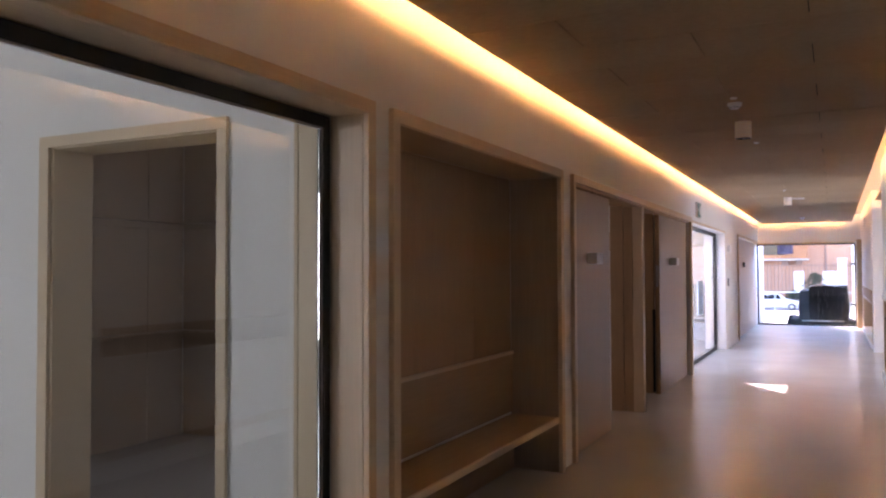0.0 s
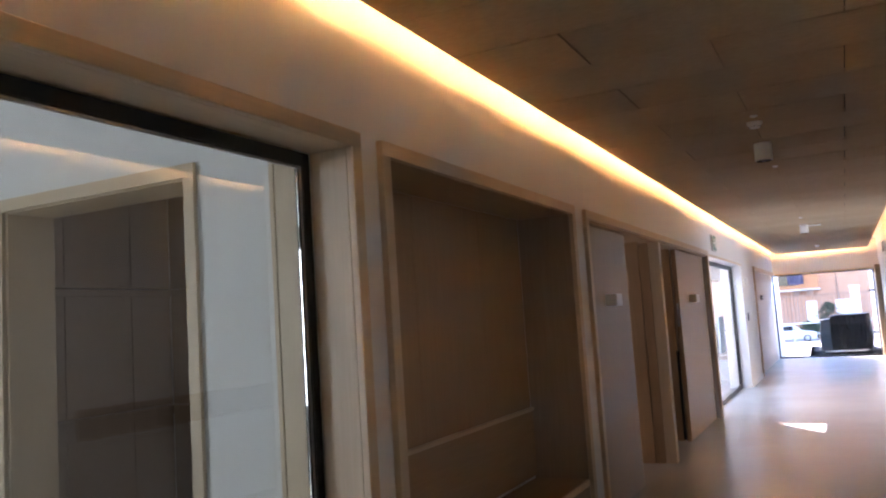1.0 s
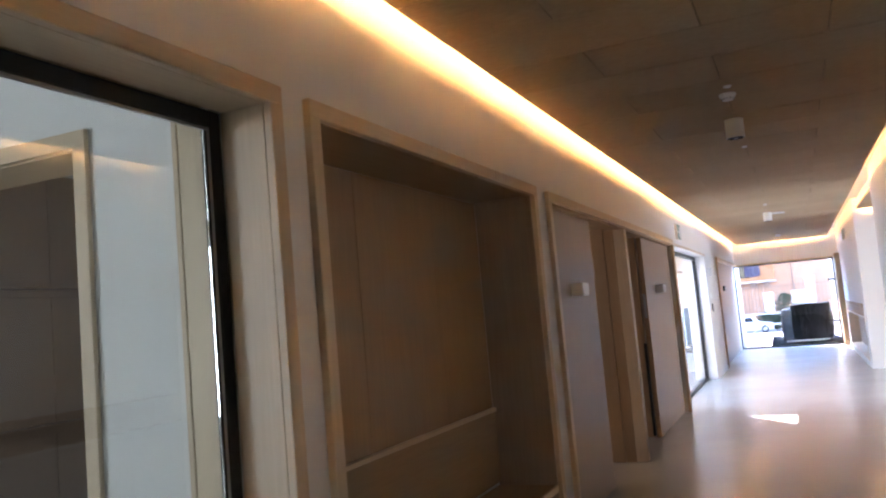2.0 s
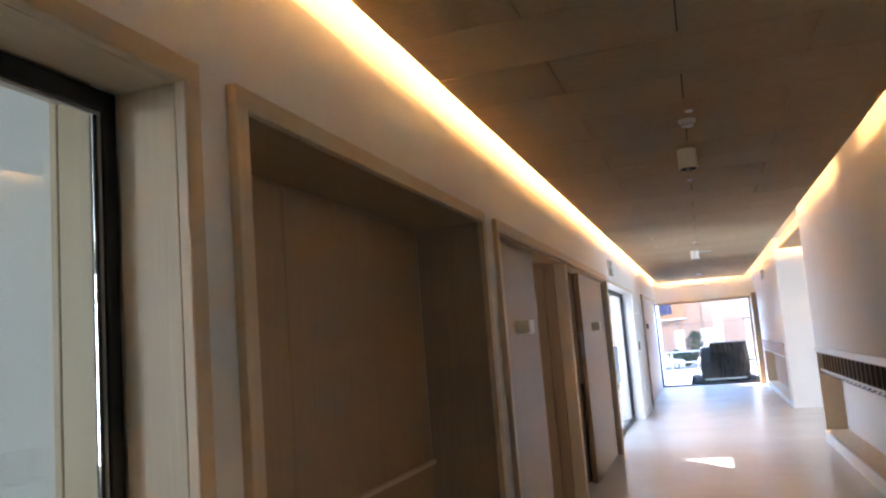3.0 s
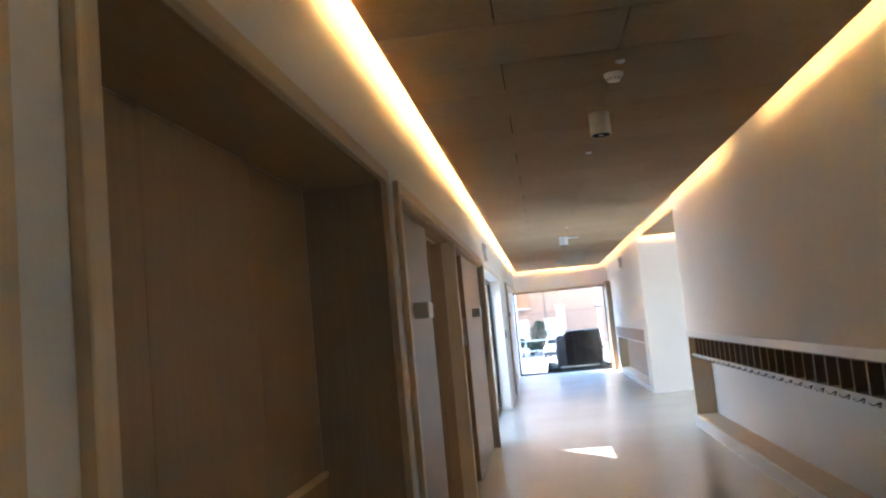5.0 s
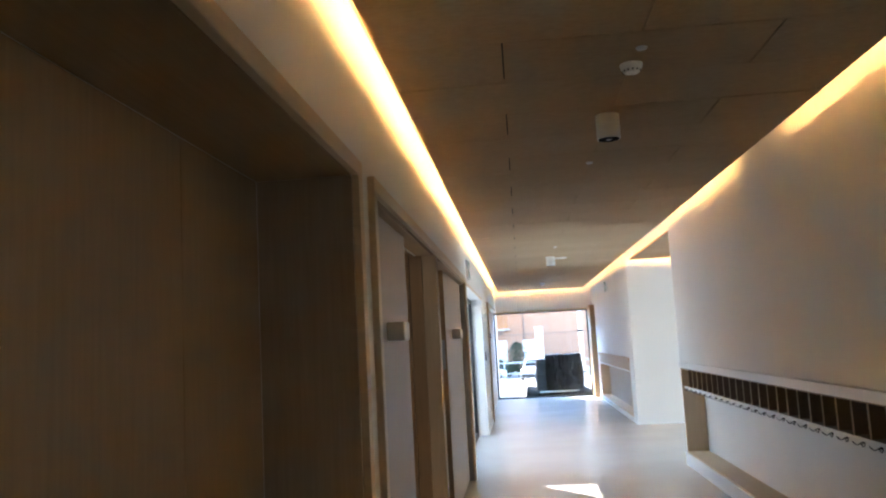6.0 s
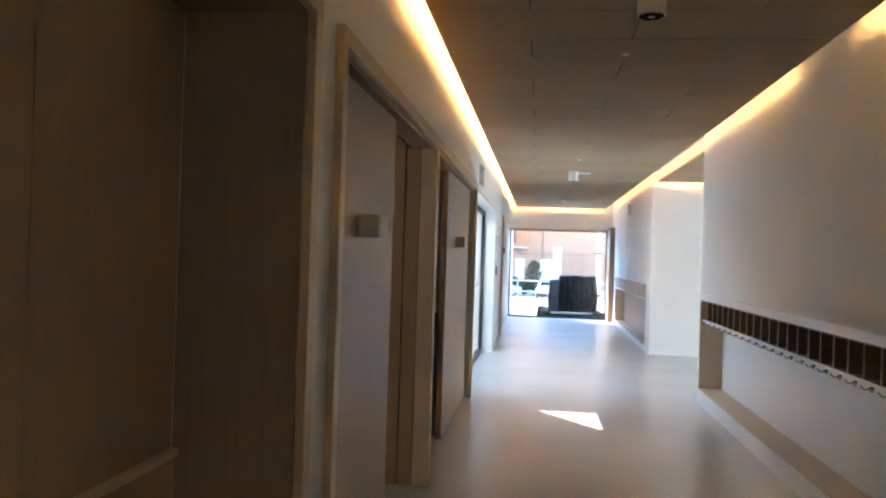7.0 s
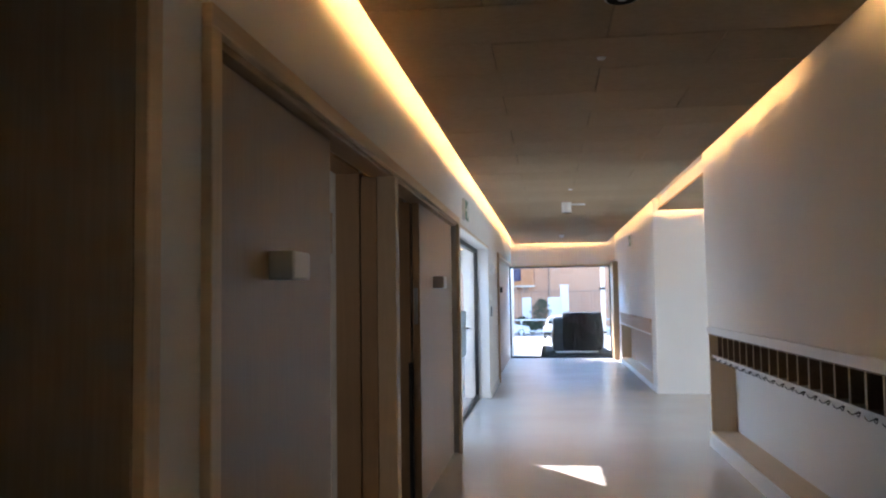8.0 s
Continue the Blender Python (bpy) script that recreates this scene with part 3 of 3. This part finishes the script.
# ---- fittings on the ceiling ----


def spot(x, y):
    s = thing("ceiling_spot", "white cylindrical surface-mounted downlight, switched off", "downlight", (x, y, ZC), "ceiling downlights")
    part("barrel", disc_stack(x, y, [(2.506, 0.056), (2.500, 0.059), (2.503, 0.063), (ZC - 0.003, 0.063), (ZC - 0.001, 0.061)]), white_plastic, s)
    part("reflector", disc_stack(x, y, [(2.4985, 0.054), (2.5045, 0.056)]), matt_black, s, "dark recessed lamp face")
    part("lens", disc_stack(x, y, [(2.4970, 0.012), (2.4983, 0.016)], 20), grey_metal, s)


def smoke(x, y):
    s = thing("smoke_detector", "round white smoke detector on the ceiling boards", "smoke detector", (x, y, ZC), "smoke detectors")
    part("base", disc_stack(x, y, [(ZC - 0.012, 0.050), (ZC - 0.001, 0.050)]), white_plastic, s)
    part("chamber", disc_stack(x, y, [(ZC - 0.042, 0.020), (ZC - 0.040, 0.032), (ZC - 0.022, 0.045), (ZC - 0.013, 0.047)]), white_plastic, s)
    for k in range(12):
        a = 2 * math.pi * k / 12
        vent = box(-0.003, 0.003, -0.001, 0.002, -0.006, 0.006, 0)
        bmesh.ops.transform(vent, matrix=pose(x + 0.039 * math.cos(a), y + 0.039 * math.sin(a), ZC - 0.031, 0, 0, math.degrees(a) + 90), verts=vent.verts[:])
        part("vent", vent, black_plastic, s)


def ceiling_button(x, y):
    s = thing("ceiling_sensor", "tiny round white sensor in the ceiling", "sensor", (x, y, ZC), "ceiling sensors")
    part("cap", disc_stack(x, y, [(ZC - 0.012, 0.012), (ZC - 0.009, 0.02), (ZC - 0.001, 0.024)]), white_plastic, s)


spot(1.125, 7.16)
spot(1.095, 14.6)
spot(1.10, 1.2)
smoke(1.145, 6.37)
smoke(1.128, 20.2)
ceiling_button(1.16, 6.17)
ceiling_button(1.13, 8.31)
ceiling_button(1.11, 13.3)
arm = thing("cable_duct", "short white surface cable duct beside the downlight", "cable duct", (1.2, 14.75, ZC))
part("duct", box(1.10, 1.34, 14.74, 14.77, ZC - 0.022, ZC - 0.001, 0.003), white_plastic, arm)


def exit_sign(x, y0, y1, z0, z1, side):
    s = thing("exit_sign", "small green emergency exit sign plate fixed high on the wall", "exit sign", (x, y0, z0), "exit signs")
    a, b = (x, x + 0.03) if side > 0 else (x - 0.03, x)
    part("housing", box(a, b, y0, y1, z0, z1, 0.004), white_plastic, s)
    f0, f1 = (b, b + 0.002) if side > 0 else (a - 0.002, a)
    part("face", box(f0, f1, y0 + 0.008, y1 - 0.008, z0 + 0.008, z1 - 0.008, 0), sign_green, s)
    g0, g1 = (f1, f1 + 0.0012) if side > 0 else (f0 - 0.0012, f0)
    w, h = y1 - y0, z1 - z0
    part("door_mark", box(g0, g1, y0 + 0.6 * w, y0 + 0.85 * w, z0 + 0.2 * h, z0 + 0.8 * h, 0), white_paint, s)
    part("arrow_mark", box(g0, g1, y0 + 0.15 * w, y0 + 0.5 * w, z0 + 0.44 * h, z0 + 0.56 * h, 0), white_paint, s)


exit_sign(0.0, 12.06, 12.38, 2.19, 2.41, 1)
exit_sign(XE2, 18.9, 19.25, 2.31, 2.52, -1)


def wall_box(name, y0, y1, z0, z1, d, material, label, category):
    s = thing(name, label, category, (0, y0, z0))
    part("housing", box(0, d, y0, y1, z0, z1, 0.004), material, s)
    part("front", box(d, d + 0.004, y0 + 0.01, y1 - 0.01, z0 + 0.01, z1 - 0.01, 0.001), white_paint if material is white_plastic else grey_metal, s)


wall_box("alarm_box", 15.72, 15.86, 1.76, 1.90, 0.06, white_plastic, "small white alarm box on the wall", "alarm")
wall_box("light_switch", 15.70, 15.78, 1.37, 1.45, 0.015, white_plastic, "white light switch on the wall by the yard door", "switch")
wall_box("key_switch", 15.72, 15.80, 1.14, 1.28, 0.02, black_plastic, "dark grey key switch under the light switch", "switch")

# ---- outdoors ----
bm = bmesh.new()
lines = [(-600, -0.03), (22.95, -0.03), (30, -0.12), (45, -0.9), (78, -2.2), (95, -2.4), (600, -2.4)]
xs = [-600, -12, -0.37, 2.8, 20, 600]
grid = [[bm.verts.new((x, y, z - (0.09 if (y < 22.9) else 0))) for x in xs] for y, z in lines]
for a, b in zip(grid, grid[1:]):
    for k in range(len(xs) - 1):
        bm.faces.new((a[k], a[k + 1], b[k + 1], b[k]))
setting("ground", bm, paving, "sunlit pale concrete yard sloping to the street", "ground")

setting("wall_fin", boxes([(-0.36, -0.045, 22.945, 24.6, -0.03, 3.0)]), render_wall, "pale rendered fin wall beside the end window", "wall")
# overhang past the end wall is unseen, its length set to trim the sun
setting("roof", boxes([(-0.60, 8.6, -3.4, 24.6, ZT + 0.21, ZT + 0.5), (-5.4, -0.60, -3.4, 11.7, ZT + 0.21, ZT + 0.5)]), render_wall, "flat roof slab, its overhang added to shade the end window", "roof")
# no canopy is known here; this slab is added to cut the sun patch
setting("canopy", boxes([(-3.4, -0.605, 14.2, 17.4, 2.95, 3.12)]), render_wall, "unseen canopy slab added to shade part of the yard door", "canopy")
setting("wall_outer", boxes([(-5.4, -4.21, 5.80, 11.7, -0.1, ZT + 0.2), (-4.2, -0.37, 11.57, 11.7, -0.1, ZT + 0.2)]), render_wall, "pale rendered outer wall of the wing", "wall")


setting("wall_yard", boxes([(-9.0, -0.372, 17.4, 17.65, -0.12, 3.3)]), render_wall, "pale rendered yard wall behind the glazed door", "wall")


def wrapped_pallet():
    t = thing("wrapped_pallet_load", "bulky load wrapped in black film on a dark ground sheet", "wrapped load", (1.5, 23.7, -0.03))

    def lump(x0, x1, y0, y1, z0, z1, seed, r):
        bm = add_box(bmesh.new(), x0, x1, y0, y1, z0, z1)
        bmesh.ops.bevel(bm, geom=bm.edges[:], offset=r, segments=4, affect="EDGES", profile=0.6)
        bmesh.ops.subdivide_edges(bm, edges=[e for e in bm.edges if e.calc_length() > 0.15], cuts=5, use_grid_fill=True)
        bmesh.ops.triangulate(bm, faces=[f for f in bm.faces if len(f.verts) > 4])
        for v in bm.verts:
            n = noise.noise_vector(Vector((v.co.x * 4 + seed, v.co.y * 4, v.co.z * 2.2)))
            v.co += Vector((n.x, n.y, n.z * 0.5)) * 0.035
            v.co.x += (v.co.x - 1.5) * 0.07 * max(0.0, 1.0 - abs(2.3 * v.co.z - 1.0))      # the wrap bellies out half-way up
        return bm

    part("tall_bundle", lump(1.17, 2.07, 23.22, 24.0, 0.06, 1.02, 3.1, 0.055), film_black, t, smooth=True)
    part("low_bundle", lump(0.93, 1.52, 23.25, 23.92, 0.06, 0.92, 8.7, 0.09), film_grey, t, "grey thin film over the lower bundle", smooth=True)
    part("pale_strip", box(0.98, 1.98, 23.16, 23.20, 0.085, 0.115, 0.006), render_wall, t, "pale pallet board")
    bm = bmesh.new()
    n = 14
    rows = []
    for j in range(6):
        rows.append([])
        for i in range(n):
            u, w = i / (n - 1), j / 5
            h = 0.25 * math.sin(math.pi * w) * (0.6 + 0.4 * math.sin(9 * u + 2 * w)) + 0.012
            rows[-1].append(bm.verts.new((0.66 + 1.62 * u + 0.10 * (w - 0.4) * (1 if u < 0.5 else -0.4), 22.99 + 1.15 * w, -0.02 + h)))
    for a, b in zip(rows, rows[1:]):
        for i in range(n - 1):
            bm.faces.new((a[i], a[i + 1], b[i + 1], b[i]))
    bmesh.ops.solidify(bm, geom=bm.faces[:], thickness=0.008)
    part("ground_sheet", bm, film_black, t, "crumpled black plastic sheet", True)


wrapped_pallet()


def car(x, y, z, turn, label, paint):
    base = pose(x, y, z, 0, 0, turn)
    t = thing("parked_car", label, "car", (x, y, z), "parked cars")

    def put(name, bm, m, label="", smooth=False, parent=None):
        bmesh.ops.transform(bm, matrix=base, verts=bm.verts[:])
        return part(name, bm, m, parent or t, label, smooth)

    def profile(pts, half, b):
        bm = bmesh.new()
        left = [bm.verts.new((px, -half * w, pz)) for px, pz, w in pts]
        right = [bm.verts.new((px, half * w, pz)) for px, pz, w in pts]
        bm.faces.new(left)
        bm.faces.new(right[::-1])
        for k in range(len(pts)):
            q = (k + 1) % len(pts)
            bm.faces.new((left[q], left[k], right[k], right[q]))
        bmesh.ops.recalc_face_normals(bm, faces=bm.faces[:])
        bmesh.ops.bevel(bm, geom=bm.edges[:], offset=b, segments=2, affect="EDGES", profile=0.6)
        return bm

    put("body", profile([(-2.1, 0.25, 1), (2.1, 0.25, 1), (2.15, 0.65, 0.96), (1.95, 0.86, 0.95), (1.0, 0.98, 0.95), (-2.05, 1.0, 0.95), (-2.15, 0.6, 0.97)], 0.86, 0.06), paint, smooth=True)
    put("cabin", profile([(-2.0, 0.95, 0.97), (1.05, 0.95, 0.97), (0.35, 1.48, 0.82), (-1.75, 1.52, 0.82)], 0.86, 0.07), paint, smooth=True)
    for s in (-1, 1):
        for a, b in ((-1.75, -0.75), (-0.65, 0.25)):
            bm = bmesh.new()
            q = [bm.verts.new(c) for c in ((a, s * 0.835, 1.02), (b + 0.25, s * 0.835, 1.02), (b, s * 0.742, 1.40), (a + 0.08, s * 0.742, 1.40))]
            f = bm.faces.new(q)
            bmesh.ops.solidify(bm, geom=[f], thickness=0.02)
            put("side_window", bm, dark_glass)
        for wx in (-1.35, 1.35):
            w = disc_stack(0, 0, [(-0.10, 0.22), (-0.095, 0.30), (-0.06, 0.315), (0.06, 0.315), (0.095, 0.30), (0.10, 0.22)], 24)
            bmesh.ops.transform(w, matrix=pose(wx, s * 0.80, 0.315, 90), verts=w.verts[:])
            wheel = put("wheel", w, rubber)
            r = disc_stack(0, 0, [(-0.105, 0.05), (-0.102, 0.19), (0.102, 0.19), (0.105, 0.05)], 20)
            bmesh.ops.transform(r, matrix=pose(wx, s * 0.80, 0.315, 90), verts=r.verts[:])
            put("rim", r, grey_metal, parent=wheel)
    for name, q in (("windscreen", ((1.03, -0.70, 1.02), (1.03, 0.70, 1.02), (0.45, 0.60, 1.43), (0.45, -0.60, 1.43))),
                    ("rear_window", ((-2.02, 0.70, 1.05), (-2.02, -0.70, 1.05), (-1.83, -0.60, 1.42), (-1.83, 0.60, 1.42)))):
        bm = bmesh.new()
        f = bm.faces.new([bm.verts.new(c) for c in q])
        bmesh.ops.solidify(bm, geom=[f], thickness=-0.03)
        put(name, bm, dark_glass)
    put("bumper", box(2.08, 2.2, -0.8, 0.8, 0.28, 0.5, 0.03, 2), black_plastic)
    for s in (-0.55, 0.55):
        put("headlight", box(2.06, 2.13, s - 0.16, s + 0.16, 0.66, 0.78, 0.02, 2), white_plastic)
    return t


car(-3.1, 78, -2.2, 4, "small white parked car beyond the yard", van_paint)
car(1.55, 60, -1.5, 262, "white parked car by the street fence", van_paint)

post = thing("yard_post", "slim white metal post with dark clamps outside the window", "post", (2.27, 25.5, -0.05))
part("shaft", box(2.215, 2.325, 25.45, 25.55, -0.10, 3.4, 0.012, 2), white_plastic, post)
for z in (0.42, 1.57):
    part("clamp", box(2.165, 2.335, 25.44, 25.56, z, z + 0.055, 0.006), black_plastic, post, "dark steel clamp")

# low pale railing at the yard's edge
rail = thing("yard_railing", "low pale blue metal railing at the yard's edge", "railing", (0, 28.5, -0.2), "")
for z in (0.36, 0.70):
    part("rail", tube([(-9, 28.5, z), (9, 28.5, z)], 0.02), rail_paint, rail)
for k in range(13):
    part("post", tube([(-9 + 1.5 * k, 28.5, -0.2), (-9 + 1.5 * k, 28.5, 0.72)], 0.022), rail_paint, rail)

fence = thing("street_fence", "tall brown metal bar fence along the street", "fence", (0, 84, -2.3))
slat = mesh("bar", box(-0.03, 0.03, -0.02, 0.02, -1.7, 2.02, 0.004), fence_paint)
inv = Matrix.Translation(fence.location).inverted()
for k in range(120):
    ob = new("bar", slat)
    ob.parent, ob.matrix_parent_inverse, ob.location = fence, inv, (-20 + 0.33 * k, 84, 0)
for z in (-1.5, 1.8):
    part("rail", box(-20.2, 19.6, 84.03, 84.09, z, z + 0.08, 0.006), fence_paint, fence)
part("plinth_wall", box(-20.3, 19.7, 83.8, 84.2, -2.4, -1.7, 0.01), render_wall, fence)
pillar = thing("gate_pillar", "white rendered gate pillar in the street fence", "pillar", (2.4, 83, -2.3))
part("shaft", box(2.02, 2.80, 82.6, 83.4, -2.4, 2.4, 0.03), white_plastic, pillar)
part("cap", box(1.94, 2.88, 82.52, 83.48, 2.402, 2.52, 0.02), white_plastic, pillar)


def shrub(x, y, z, r, h, seed):
    rnd = random.Random(seed)
    t = thing("shrub", "dark green leafy shrub by the street fence", "shrub", (x, y, z), "shrubs")
    bm = tube([(x, y, z), (x + 0.03, y, z + 0.35 * h), (x - 0.02, y + 0.02, z + 0.7 * h)], 0.06)
    part("trunk", bm, bark, t)
    bm = bmesh.new()
    for _ in range(900):
        a, u, e = rnd.uniform(0, 2 * math.pi), rnd.random() ** 0.5, rnd.uniform(-1, 1)
        rr = r * u * math.sqrt(max(0.05, 1 - e * e)) * rnd.uniform(0.75, 1.15)
        c = Vector((x + rr * math.cos(a), y + rr * math.sin(a), z + h * (0.58 + 0.42 * e)))
        m = Matrix.Translation(c) @ Euler([rnd.uniform(0, 6.28) for _ in range(3)]).to_matrix().to_4x4()
        s = rnd.uniform(0.07, 0.15)
        q = [bm.verts.new(m @ Vector(p)) for p in ((-s, 0, 0), (0, -0.5 * s, 0.1 * s), (s, 0, 0), (0, 0.5 * s, 0.1 * s))]
        bm.faces.new(q)
    part("foliage", bm, leaf_mat, t)


shrub(0.15, 80, -2.25, 0.95, 3.35, 4)
shrub(-1.7, 81, -2.25, 0.8, 1.7, 9)
shrub(-0.75, 79.4, -2.25, 0.7, 1.5, 12)
shrub(1.0, 79.4, -2.25, 0.6, 1.3, 15)

low = thing("gate_wall", "low white rendered wall panels beside the gate pillar", "wall panel", (0.5, 83, -2.3))
part("panel", box(0.75, 2.018, 82.8, 83.1, -2.4, 1.3, 0.02), white_plastic, low)
part("panel", box(-1.75, -0.85, 82.8, 83.1, -2.4, 1.3, 0.02), white_plastic, low)

# brick apartment house across the street
house = thing("apartment_house", "pink brick apartment house with an orange bay across the street", "house", (0, 92, -2.4))
part("wall", boxes([(-60, 60, 92.0, 104, -2.4, 22)]), brick, house)
part("bay", box(-14.0, -0.75, 90.6, 91.98, 2.62, 6.2, 0.03), orange_render, house, "orange rendered balcony bay")
part("bay_floor", box(-14.1, -0.6, 90.4, 91.98, 2.42, 2.6, 0.02), render_wall, house)
part("bay_window", box(-5.2, -2.9, 90.54, 90.62, 3.0, 5.2, 0.02), dark_glass, house)
for x in (-1.9, -3.2, -6.0):
    part("bracket", box(x, x + 0.6, 90.8, 91.98, 2.0, 2.415, 0.02), fence_paint, house)
part("downpipe", tube([(0.95, 91.9, -2.4), (0.95, 91.9, 21)], 0.09), fence_paint, house)
part("string_course", box(-60, 60, 91.9, 91.99, 7.2, 7.5, 0.02), render_wall, house)
for k in range(-8, 9):
    for z in (8.6, 12.0, 15.4, 18.6):
        w = part("window", box(4.0 * k + 1.2, 4.0 * k + 2.8, 91.93, 92.03, z, z + 1.9, 0.02), white_plastic, house)
        part("pane", box(4.0 * k + 1.32, 4.0 * k + 2.68, 91.90, 91.928, z + 0.12, z + 1.78, 0), dark_glass, w)
part("roof", box(-60.4, 60.4, 91.3, 104.4, 22.0, 22.5, 0.05), render_wall, house)
bm = bmesh.new()
rows = [[bm.verts.new((-3.6 + 0.19 * i, 90.25 + 0.07 * math.sin(1.9 * i + 0.4 * j), 4.4 - 0.22 * j + 0.04 * math.sin(i))) for i in range(9)] for j in range(7)]
for a, b in zip(rows, rows[1:]):
    for i in range(8):
        bm.faces.new((a[i], a[i + 1], b[i + 1], b[i]))
bmesh.ops.solidify(bm, geom=bm.faces[:], thickness=0.02)
part("washing", bm, blue_cloth, house, "blue washing on the balcony", True)
part("washing_line", tube([(-5, 90.3, 4.42), (-1.0, 90.3, 4.42)], 0.015), grey_metal, house)
